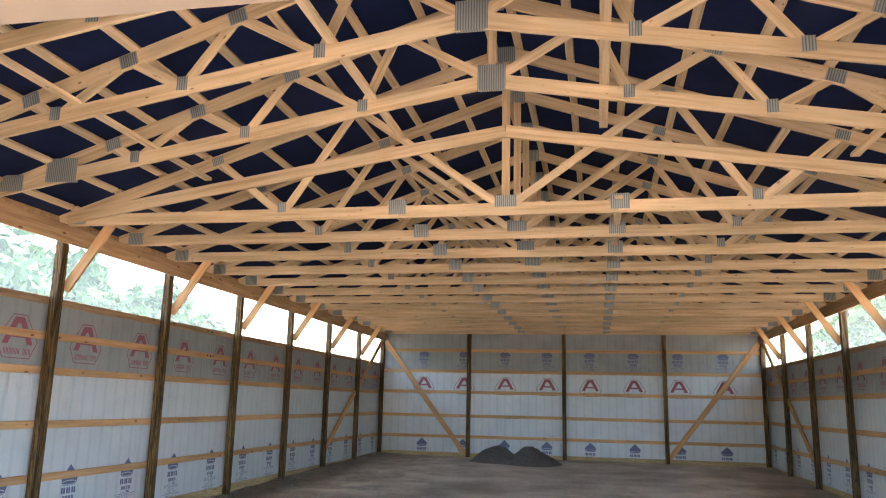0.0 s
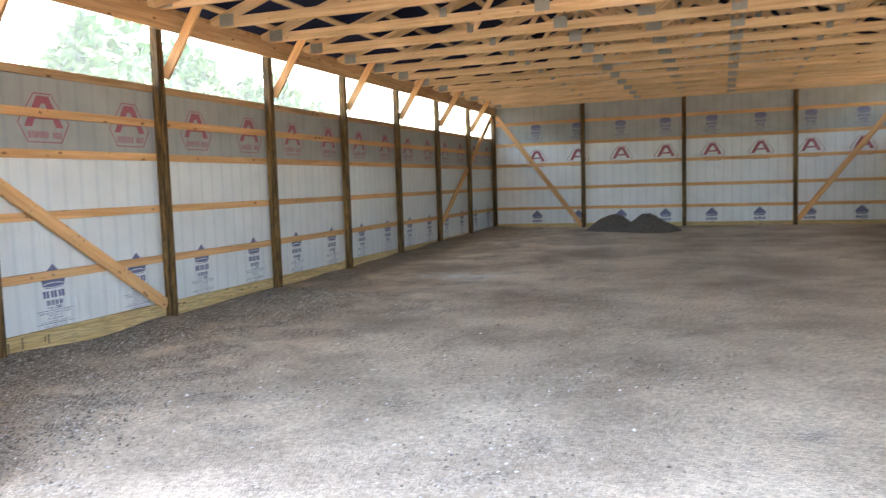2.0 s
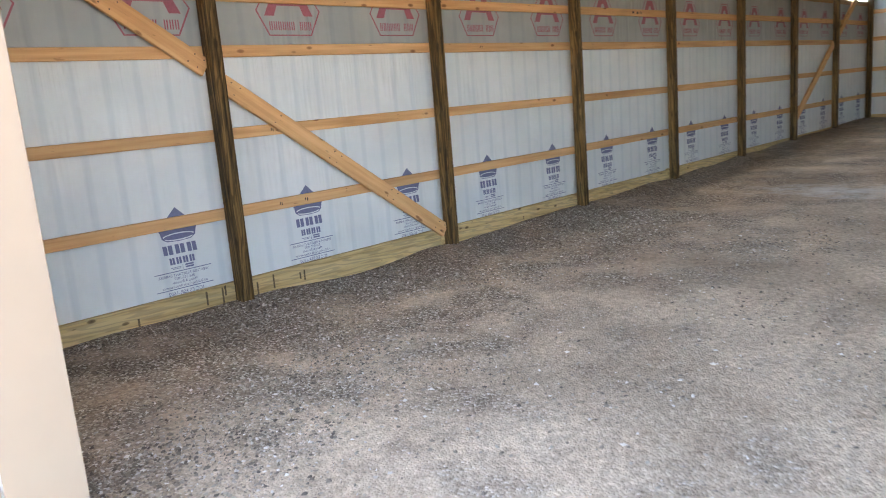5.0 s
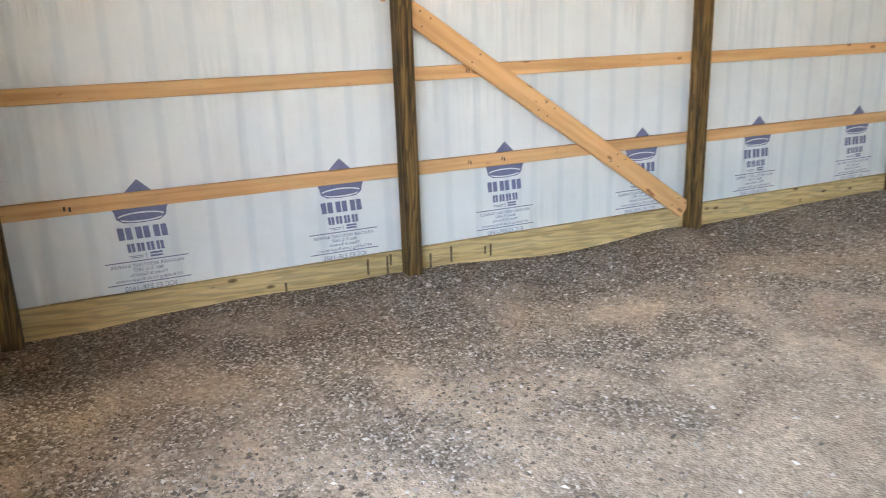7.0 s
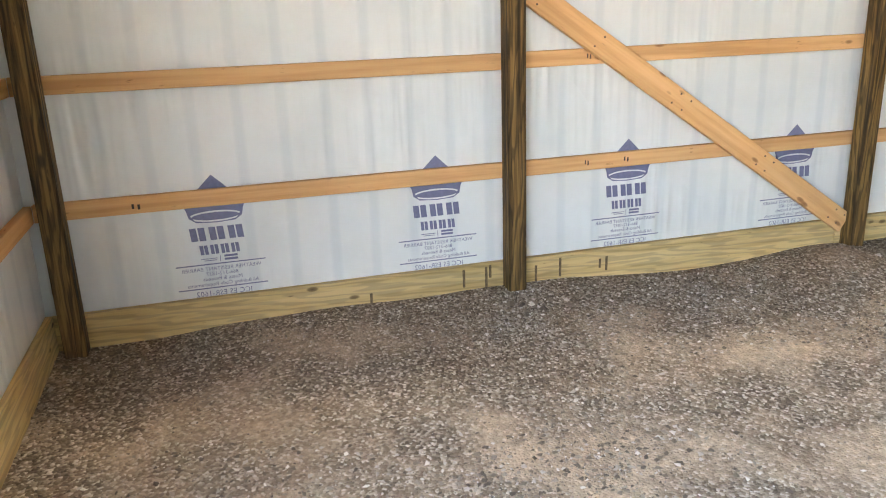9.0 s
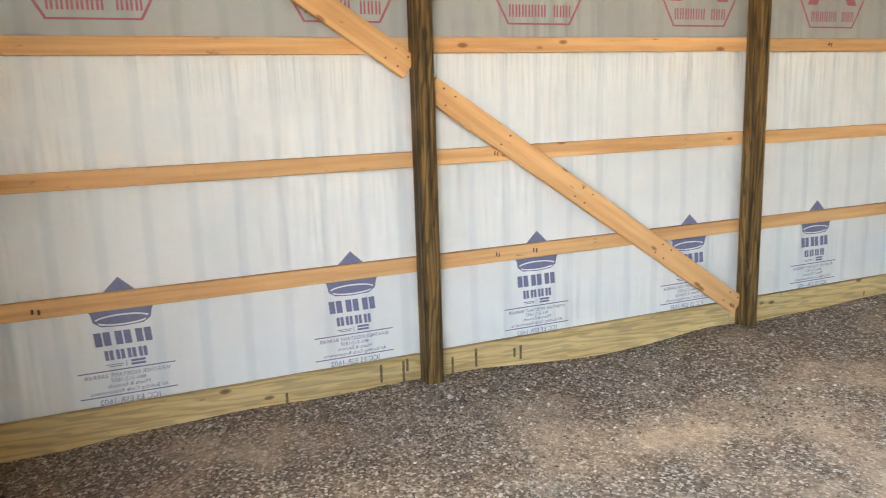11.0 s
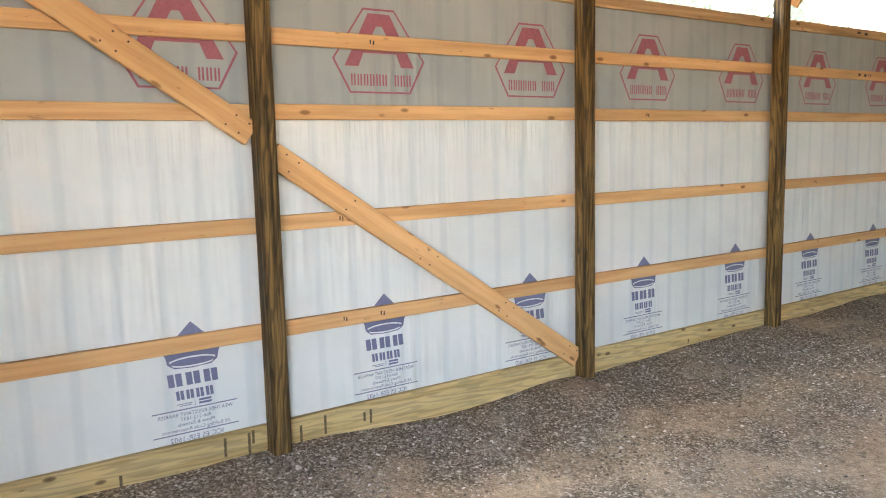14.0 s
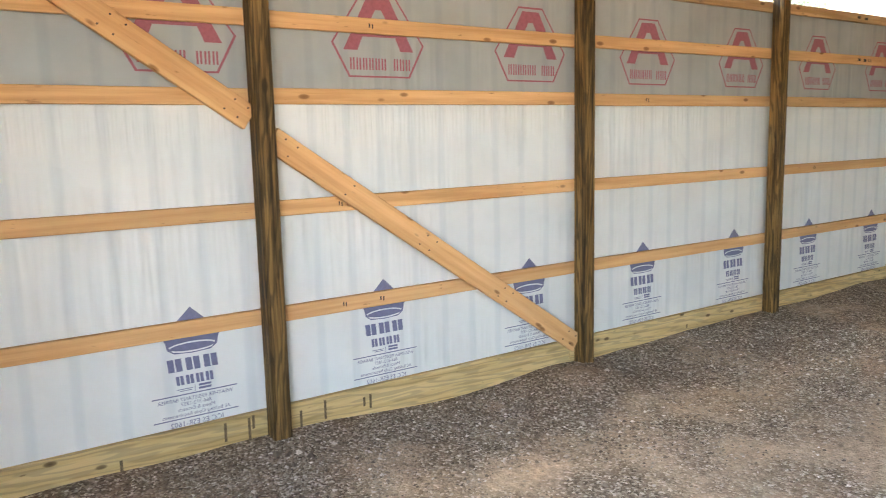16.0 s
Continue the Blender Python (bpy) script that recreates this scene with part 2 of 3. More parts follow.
def make_ground(name):
    m, n, l, b = material(name)
    tc = n.new("ShaderNodeTexCoord")
    P = tc.outputs["Object"]
    broad = noise_tex(n, l, P, 0.55, 5, 0.6)
    r1 = ramp(n, [(0.34, (0.33, 0.25, 0.18)), (0.50, (0.52, 0.405, 0.298)), (0.64, (0.68, 0.54, 0.40))])
    l.new(broad.outputs["Fac"], r1.inputs[0])
    fine = noise_tex(n, l, P, 26.0, 6, 0.7)
    r2 = ramp(n, [(0.3, (0.55, 0.54, 0.53)), (0.7, (1.35, 1.34, 1.32))])
    l.new(fine.outputs["Fac"], r2.inputs[0])
    col = mixed(n, l, 1.0, r1.outputs[0], r2.outputs[0], "MULTIPLY")
    v = n.new("ShaderNodeTexVoronoi")
    v.inputs["Scale"].default_value = 75.0
    l.new(P, v.inputs["Vector"])
    sep = n.new("ShaderNodeSeparateColor")
    l.new(v.outputs["Color"], sep.inputs[0])
    r3 = ramp(n, [(0.0, (0.055, 0.042, 0.032)), (0.5, (0.19, 0.15, 0.118)), (0.82, (0.38, 0.32, 0.26)), (1.0, (0.72, 0.66, 0.58))])
    l.new(sep.outputs[0], r3.inputs[0])
    patch = noise_tex(n, l, P, 1.6, 6, 0.65)
    sx = n.new("ShaderNodeSeparateXYZ")
    l.new(P, sx.inputs[0])
    spill = n.new("ShaderNodeMapRange")
    for key, val in (("From Min", -4.2), ("From Max", -0.6), ("To Min", -0.10), ("To Max", 0.20)):
        spill.inputs[key].default_value = val
    l.new(sx.outputs[0], spill.inputs["Value"])
    mask = n.new("ShaderNodeMath")
    mask.operation = "ADD"
    l.new(patch.outputs["Fac"], mask.inputs[0])
    l.new(spill.outputs[0], mask.inputs[1])
    pr = ramp(n, [(0.42, (0.88, 0.88, 0.88)), (0.64, (0.10, 0.10, 0.10))])
    l.new(mask.outputs[0], pr.inputs[0])
    col = mixed(n, l, pr.outputs[0], col, r3.outputs[0])
    # spilt pale dust half way along the barn
    off = n.new("ShaderNodeVectorMath")
    off.operation = "SUBTRACT"
    l.new(P, off.inputs[0])
    off.inputs[1].default_value = (-1.9, 12.3, 0.0)
    squash = n.new("ShaderNodeVectorMath")
    squash.operation = "MULTIPLY"
    l.new(off.outputs[0], squash.inputs[0])
    squash.inputs[1].default_value = (0.75, 1.5, 0.0)
    far = n.new("ShaderNodeVectorMath")
    far.operation = "LENGTH"
    l.new(squash.outputs[0], far.inputs[0])
    wisp = noise_tex(n, l, P, 3.5, 5, 0.7)
    edge = n.new("ShaderNodeMath")
    edge.operation = "MULTIPLY_ADD"
    l.new(wisp.outputs["Fac"], edge.inputs[0])
    edge.inputs[1].default_value = 2.4
    l.new(far.outputs["Value"], edge.inputs[2])
    dust = ramp(n, [(0.30, (0.8, 0.8, 0.8)), (0.56, (0, 0, 0))])
    half = n.new("ShaderNodeMath")
    half.operation = "MULTIPLY"
    l.new(edge.outputs[0], half.inputs[0])
    half.inputs[1].default_value = 0.28
    l.new(half.outputs[0], dust.inputs[0])
    col = mixed(n, l, dust.outputs[0], col, (0.66, 0.63, 0.60))
    l.new(col, b.inputs["Base Color"])
    b.inputs["Roughness"].default_value = 0.95
    b.inputs["Specular IOR Level"].default_value = 0.2
    add = n.new("ShaderNodeMath")
    l.new(fine.outputs["Fac"], add.inputs[0])
    l.new(v.outputs["Distance"], add.inputs[1])
    add.operation = "SUBTRACT"
    bumped(n, l, b, add.outputs[0], 0.6, 0.014)
    return m


GROUND = make_ground("gravel_dirt")


def make_stone():
    m, n, l, b = material("loose_stone")
    g = n.new("ShaderNodeNewGeometry")
    r = ramp(n, [(0.0, (0.10, 0.078, 0.06)), (0.45, (0.21, 0.167, 0.13)), (0.78, (0.35, 0.295, 0.24)), (0.93, (0.54, 0.48, 0.42)), (1.0, (0.80, 0.75, 0.68))])
    l.new(g.outputs["Random Per Island"], r.inputs[0])
    l.new(r.outputs[0], b.inputs["Base Color"])
    b.inputs["Roughness"].default_value = 0.9
    return m


STONE = make_stone()


# ---- building blocks ----
def thing(name, at, label, category, group="", kind=""):
    ob = new(name)
    ob.empty_display_size = 0.1
    ob.matrix_basis = Matrix.Translation(at)
    return tagged(ob, label, category, group, kind)


def adopt(ob, parent, world):
    """Puts ob under parent at its place in the world."""
    if parent is None:
        ob.matrix_basis = world
        return ob
    base = parent.matrix_basis if parent.parent is None else parent.parent.matrix_basis @ parent.matrix_basis
    ob.parent = parent
    ob.matrix_basis = base.inverted() @ world
    return ob


def mesh_of(name, bm, mat):
    me = bpy.data.meshes.new(name)
    bm.to_mesh(me)
    bm.free()
    me.materials.append(mat)
    return me


BOX = {}


def box_mesh(name, lx, ly, lz, mat, bevel=0.003):
    """A box with eased edges, its length along x and its middle at the origin."""
    key = (round(lx, 3), round(ly, 3), round(lz, 3), mat.name, bevel)
    if key not in BOX:
        bm = bmesh.new()
        bmesh.ops.create_cube(bm, size=1)
        bmesh.ops.scale(bm, vec=(lx, ly, lz), verts=bm.verts)
        if bevel:
            bmesh.ops.bevel(bm, geom=list(bm.edges), offset=bevel, segments=1, affect="EDGES")
        BOX[key] = mesh_of(name, bm, mat)
    return BOX[key]


def board(name, a, b, thick, depth, mat, parent=None, up=(0, 0, 1), bevel=0.003, label=""):
    """A board from a to b; depth is measured along up, thick across it."""
    a, b, up = Vector(a), Vector(b), Vector(up)
    x = (b - a).normalized()
    y = up.cross(x).normalized()
    z = x.cross(y)
    m = Matrix((x, y, z)).transposed().to_4x4()
    m.translation = (a + b) / 2
    ob = new(name, box_mesh(name, (b - a).length, thick, depth, mat, bevel))
    if label:
        tagged(ob, label)
    return adopt(ob, parent, m)


def block(name, lo, hi, mat, parent=None, bevel=0.002, label=""):
    lo, hi = Vector(lo), Vector(hi)
    d = hi - lo
    ob = new(name, box_mesh(name, d.x, d.y, d.z, mat, bevel))
    if label:
        tagged(ob, label)
    return adopt(ob, parent, Matrix.Translation((lo + hi) / 2))


# ---- printing on the wrap (flat ink; it reads in reverse from inside) ----
def poly(bm, pts, z=0.0):
    return bm.faces.new([bm.verts.new((x, y, z)) for x, y in pts])


def ring(bm, pts, inner):
    c = Vector((sum(p[0] for p in pts) / len(pts), sum(p[1] for p in pts) / len(pts)))
    o = [Vector(p) for p in pts]
    i = [c + (p - c) * inner for p in o]
    for k in range(len(o)):
        j = (k + 1) % len(o)
        poly(bm, [o[k], o[j], i[j], i[k]])


def words(bm, text, x, y, size):
    cu = bpy.data.curves.new("words", "FONT")
    cu.body, cu.size, cu.align_x, cu.resolution_u = text, size, "CENTER", 2
    ob = new("words", cu)
    dg = bpy.context.evaluated_depsgraph_get()
    me = bpy.data.meshes.new_from_object(ob.evaluated_get(dg))
    me.transform(Matrix.Translation((x, y, 0)))
    bm.from_mesh(me)
    bpy.data.objects.remove(ob)
    bpy.data.meshes.remove(me)
    bpy.data.curves.remove(cu)


def ellipse(cx, cy, a, b, n=28):
    return [(cx + a * math.cos(2 * math.pi * k / n), cy + b * math.sin(2 * math.pi * k / n)) for k in range(n)]


def crest_print():
    """Blue maker's mark of the wrap, its tip at the origin: a crown-like shape, bars for the name, and the text below."""
    bm = bmesh.new()
    poly(bm, [(0, 0), (0.165, -0.16), (0.155, -0.165), (-0.155, -0.165), (-0.165, -0.16)])
    # body of the shape round a clear oval ring
    top, bot = -0.165, -0.262
    e = [p for p in ellipse(0, -0.222, 0.138, 0.03)]
    poly(bm, [(-0.155, top), (0.155, top), (0.145, -0.186), (-0.145, -0.186)])
    right = [p for p in e if p[0] >= -1e-6]
    right.sort(key=lambda p: -p[1])
    poly(bm, [(0, -0.186), (0.145, -0.186), (0.118, -0.232)] + [(0.10, -0.252), (0, -0.258)] + right[::-1])
    poly(bm, [(0, -0.186), (-0.145, -0.186), (-0.118, -0.232)] + [(-0.10, -0.252), (0, -0.258)] + [(-p[0], p[1]) for p in right[::-1]])
    poly(bm, ellipse(0, -0.222, 0.122, 0.021))
    # name in plain blocks
    for k in range(3):
        x0 = -0.135 + 0.098 * k
        for x1 in (x0, x0 + 0.042):
            poly(bm, [(x1, -0.352), (x1 + 0.034, -0.352), (x1 + 0.040, -0.28), (x1 + 0.006, -0.28)])
    for k in range(4):
        x0 = -0.105 + 0.054 * k
        for x1 in (x0, x0 + 0.023):
            poly(bm, [(x1, -0.43), (x1 + 0.018, -0.43), (x1 + 0.022, -0.378), (x1 + 0.004, -0.378)])
    for x0, x1, y0 in ((-0.09, -0.02, -0.452), (-0.09, -0.02, -0.47), (0.0, 0.003, -0.475), (0.015, 0.10, -0.456), (0.02, 0.085, -0.466)):
        poly(bm, [(x0, y0), (x1, y0), (x1, y0 + (0.012 if x1 < 0 else 0.004 if x1 > 0.01 else 0.035)), (x0, y0 + (0.012 if x1 < 0 else 0.004 if x1 > 0.01 else 0.035))])
    for y0 in (-0.488, -0.622):
        poly(bm, [(-0.235, y0), (0.235, y0), (0.235, y0 + 0.006), (-0.235, y0 + 0.006)])
    words(bm, "WEATHER RESISTANT BARRIER", 0, -0.521, 0.030)
    words(bm, "866-312-1837", 0, -0.549, 0.030)
    words(bm, "Meets & Exceeds", 0, -0.577, 0.030)
    words(bm, "All Building Code Requirements", 0, -0.607, 0.029)
    words(bm, "ICC ES ESR-1602", 0, -0.664, 0.042)
    return mesh_of("printed_mark", bm, BLUE_INK)


def badge_print():
    """Red lumber-yard badge: a six-sided outline, a peaked shape and blocks for the name."""
    bm = bmesh.new()
    ring(bm, [(-0.11, 0.255), (0.11, 0.255), (0.325, -0.05), (0.215, -0.25), (-0.215, -0.25), (-0.325, -0.05)], 0.955)
    poly(bm, [(-0.075, 0.225), (-0.245, -0.09), (-0.15, -0.09), (-0.115, -0.01), (-0.02, 0.15), (0.0, 0.225)])
    poly(bm, [(0.075, 0.225), (0.0, 0.225), (0.02, 0.15), (0.115, -0.01), (0.15, -0.09), (0.245, -0.09)])
    poly(bm, [(-0.02, 0.15), (0.0, 0.225), (0.02, 0.15)])
    poly(bm, [(-0.115, -0.01), (-0.09, 0.032), (0.09, 0.032), (0.115, -0.01)])
    for k in range(10):
        if k != 3:
            x0 = -0.218 + 0.0435 * k
            for x1 in (x0, x0 + 0.02):
                poly(bm, [(x1, -0.205), (x1 + 0.011, -0.205), (x1 + 0.011, -0.135), (x1, -0.135)])
    return mesh_of("printed_badge", bm, RED_INK)


CREST, BADGE = crest_print(), badge_print()
AXES = {"left": ((0, -1, 0), (0, 0, 1)), "right": ((0, 1, 0), (0, 0, 1)), "far": ((-1, 0, 0), (0, 0, 1)), "front": ((1, 0, 0), (0, 0, 1))}


def print_on(mesh, side, at, parent):
    u, v = (Vector(a) for a in AXES[side])
    m = Matrix((u, v, u.cross(v))).transposed().to_4x4()
    m.translation = at
    ob = new("printed_mark" if mesh is CREST else "printed_badge", mesh)
    return adopt(ob, parent, m)


def sheet_mesh(name, w, h, mat, step=0.12, amp=0.004, seed=0.0):
    """A slack sheet of wrap, x along the wall and y up, with gentle bellies."""
    nx, ny = max(2, int(w / step)), max(2, int(h / step))
    bm = bmesh.new()
    g = [[bm.verts.new((w * i / nx - w / 2, h * j / ny, amp * (noise.noise((w * i / nx * 1.3 + seed, h * j / ny * 2.2, seed)) - 0.4)))
          for i in range(nx + 1)] for j in range(ny + 1)]
    for j in range(ny):
        for i in range(nx):
            f = bm.faces.new((g[j][i], g[j][i + 1], g[j + 1][i + 1], g[j + 1][i]))
            f.smooth = True
    return mesh_of(name, bm, mat)


def sheet_on(side, mesh, at, parent, name="house_wrap"):
    u, v = (Vector(a) for a in AXES[side])
    w = u.cross(v)
    m = Matrix((u, v, w)).transposed().to_4x4()
    m.translation = at
    return adopt(new(name, mesh), parent, m)


# ---- ground: one sheet to the horizon, fine inside the barn ----
def build_ground():
    xs = [-3000, -400, -60, -20, -9] + [-6 + 0.13 * k for k in range(108)] + [11, 20, 60, 400, 3000]
    ys = [-3000, -400, -60, -20, -8, -4] + [-2 + 0.13 * k for k in range(192)] + [26, 40, 80, 400, 3000]
    bm = bmesh.new()
    g = [[bm.verts.new((x, y, floor_z(x, y) if -8 < x < 11 and -6 < y < 24 else -0.1)) for x in xs] for y in ys]
    for j in range(len(ys) - 1):
        for i in range(len(xs) - 1):
            bm.faces.new((g[j][i], g[j][i + 1], g[j + 1][i + 1], g[j + 1][i])).smooth = True
    tagged(new("ground", mesh_of("ground", bm, GROUND)), "grey-brown gravel and packed dirt floor", "ground", kind="structure")


build_ground()

# ---- long walls ----
GIRTS = [0.740, 1.355, 1.986, 2.406, 2.818]
PANEL_LO, PANEL_HI = 2.85, 3.78
CARRIER = (3.525, 3.752)


def corrugated(name, length, h, mat, pitch=0.076, amp=0.009):
    n = int(length / pitch * 4)
    bm = bmesh.new()
    prev = None
    for i in range(n + 1):
        x = length * i / n
        z = amp * math.sin(2 * math.pi * x / pitch)
        pair = (bm.verts.new((x - length / 2, 0, z)), bm.verts.new((x - length / 2, h, z)))
        if prev:
            bm.faces.new((prev[0], pair[0], pair[1], prev[1])).smooth = True
        prev = pair
    return mesh_of(name, bm, mat)


LONG = YB - YF
STRIP = corrugated("light_panel", LONG / 8, PANEL_HI - PANEL_LO + 0.04, PANEL)


def long_wall(side):
    s = 1 if side == "left" else -1
    xw = XL if side == "left" else XR
    xi = xw + s * (0.006 + GT / 2)
    wall = thing("wall_" + side, (xw, (YF + YB) / 2, 0), "long barn wall of white wrap, pine girts and light panels", "wall", kind="structure")
    mid = (YF + YB) / 2
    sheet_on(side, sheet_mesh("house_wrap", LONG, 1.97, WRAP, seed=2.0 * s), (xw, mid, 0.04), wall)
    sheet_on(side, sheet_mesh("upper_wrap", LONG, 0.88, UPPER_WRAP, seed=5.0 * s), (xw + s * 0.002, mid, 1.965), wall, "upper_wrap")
    block("siding", (xw - s * 0.03 - 0.012, YF - 0.02, -0.15), (xw - s * 0.03 + 0.012, YB + 0.02, PANEL_LO), SIDING, wall)
    for k in range(8):
        y0 = YF + LONG / 8 * (k + 0.5)
        sheet_on(side, STRIP, (xw - s * 0.02, y0, PANEL_LO - 0.02), wall, "light_panel")
    for z in GIRTS:
        for k in range(0, 8):
            a, b = POST_Y[k] + 0.002, POST_Y[k + 1] - 0.002
            if k == 0:
                a = FY
            if k == 7:
                b = BY
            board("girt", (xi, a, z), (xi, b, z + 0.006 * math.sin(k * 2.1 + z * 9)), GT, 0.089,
                  DARKPINE if z > 2.7 else PINE, wall)
    for k in range(4):
        a, b = (FY + 4.88 * k + 0.002 if k else YF - 0.01), min(FY + 4.88 * (k + 1), BY) - 0.002
        zf = 0.192 if k < 2 else 0.21
        board("skirt_board", (xi, a, zf - 0.143), (xi, b, zf - 0.143), GT, 0.286, SKIRT, wall)
    y = 3.93 - 1.2195
    while y < YB - 0.3:
        if y > YF + 0.3:
            print_on(CREST, side, (xw + s * 0.0055, y, 0.857), wall)
            print_on(BADGE, side, (xw + s * 0.0065, y + 0.03, 2.355), wall)
        y += 1.2195
    if side == "left":
        # mill stamps; the last three entries, near y 12, are dark stains
        for y0, z0, wd in ((6.32, 0.745, 0.03), (6.31, 2.406, 0.03), (8.78, 1.99, 0.03), (3.53, 0.735, 0.04), (6.06, 0.745, 0.025), (6.06, 1.36, 0.025), (11.22, 1.36, 0.03), (11.95, 2.41, 0.16), (12.15, 2.41, 0.05), (11.9, 2.82, 0.2)):
            for q in range(2):
                block("lumber_stamp", (LX - 0.0005, y0 + q * wd * 0.7, z0 - 0.012 - 0.006 * q), (LX + 0.0012, y0 + q * wd * 0.7 + wd * 0.3, z0 + 0.012 - 0.004 * q), STAMP_STAIN, wall, 0)
    if side == "left":
        for y0, z0, z1 in ((5.28, 0.06, 0.17), (5.42, 0.03, 0.17), (5.445, 0.10, 0.18), (5.74, 0.04, 0.14), (5.90, 0.05, 0.17), (6.17, 0.07, 0.13), (6.215, 0.05, 0.14), (4.72, 0.04, 0.10), (9.33, 0.06, 0.09)):
            block("wet_stain", (LX - 0.0005, y0, z0), (LX + 0.001, y0 + 0.016, z1), DRIP, wall, 0)
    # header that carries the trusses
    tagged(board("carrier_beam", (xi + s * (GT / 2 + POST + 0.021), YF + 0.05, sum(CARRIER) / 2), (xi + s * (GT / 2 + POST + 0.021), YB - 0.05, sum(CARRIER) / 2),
                 GT, CARRIER[1] - CARRIER[0], DARKPINE), "long pine beam fixed along the post tops", "beam", "carrier beams")
    board("top_board", (xi, FY, 3.70), (xi, BY, 3.70), GT, 0.12, DARKPINE, wall)
    # added closure, stops sun leaking in between light panel and roof
    block("eave_board", (xw - s * 0.05 - 0.012, YF - 0.02, PANEL_HI - 0.03), (xw - s * 0.05 + 0.012, YB + 0.02, TOPC + 0.115), DARKPINE, wall)
    return wall


long_wall("left")
long_wall("right")

# ---- posts ----
def post_at(x, y, top, depth=POST, width=FACE):
    z0 = -0.25
    ob = board("timber_post", (x, y, z0), (x, y, top), width, depth, TREATED, None, up=(1, 0, 0), bevel=0.006)
    return tagged(ob, "dark treated timber post with wavy grain, set in gravel", "post", "wall posts")


PLX, PRX = LX + POST / 2 + 0.001, RX - POST / 2 - 0.001
for y in POST_Y:
    post_at(PLX, y, 3.74)
    post_at(PRX, y, 3.74)

# ---- knee braces from posts to trusses ----
for y in POST_Y[1:8]:
    for x0, d in ((PLX + POST / 2, 1), (PRX - POST / 2, -1)):
        tagged(board("knee_brace", (x0 - 0.01 * d, y + FACE / 2 + 0.021, 2.96), (x0 + 0.55 * d, y + FACE / 2 + 0.021, 3.80), GT, 0.125, PINE, None, up=(0.5 * d, 0, -0.7)),
               "short slanting pine brace between post and truss", "brace", "knee braces")

# ---- sway braces, cut between the posts ----
NAIL = plain("rusty_nail", (0.06, 0.045, 0.035), 0.6, 0.2, 40, 0.4, 0)


def nail_mesh():
    bm = bmesh.new()
    bmesh.ops.create_cone(bm, cap_ends=True, segments=8, radius1=0.006, radius2=0.005, depth=0.004)
    return mesh_of("nail", bm, NAIL)


NAIL_HEAD = nail_mesh()


def sway(points, normal, inward):
    """Planks along points; inward is the direction of the room."""
    for a, b in points:
        a, b, n = Vector(a), Vector(b), Vector(inward)
        t = thing("diagonal_brace", (a + b) / 2, "wide slanting pine plank nailed across the girts", "brace", "diagonal braces")
        across = n.cross(b - a)
        board("plank", a, b, GT, 0.140, PINE, t, up=across)
        across.normalize()
        for f in (0.02, 0.05, 0.28, 0.31, 0.55, 0.58, 0.80, 0.95, 0.98):
            for o in (-0.04, 0.035):
                p = a.lerp(b, f + o * 0.12) + across * o + n * (GT / 2 + 0.001)
                adopt(new("nail", NAIL_HEAD), t, Matrix.Translation(p) @ n.to_track_quat("Z", "Y").to_matrix().to_4x4())


def along(y, y0, z0, y1, z1):
    return z0 + (z1 - z0) * (y - y0) / (y1 - y0)


bx = LX + GT / 2 + 0.002
h = FACE / 2 + 0.004
P = POST_Y
za = lambda y: along(y, 7.97, 0.185, 5.67, 1.735)
zu = lambda y: along(y, 5.52, 1.868, 4.86, 2.312)
sway([((bx, P[2] - h, za(P[2] - h)), (bx, P[1] + h, za(P[1] + h))),
      ((bx, P[1] - h, zu(P[1] - h)), (bx, P[0] + h, zu(P[0] + h)))], (1, 0, 0), (1, 0, 0))
zb = lambda y: along(y, P[6], 0.43, P[8], 3.53)
for x, d in ((bx, 1), (RX - GT / 2 - 0.002, -1)):
    sway([((x, P[6] + h, zb(P[6] + h)), (x, P[7] - h, zb(P[7] - h))), ((x, P[7] + h, zb(P[7] + h)), (x, P[8] - h, zb(P[8] - h)))], (1, 0, 0), (d, 0, 0))

# ---- far wall ----
FAR_X = [-1.725, 1.066, 3.885]
FAR_G = [0.75, 1.345, 2.03, 2.64, 3.26, 3.86]


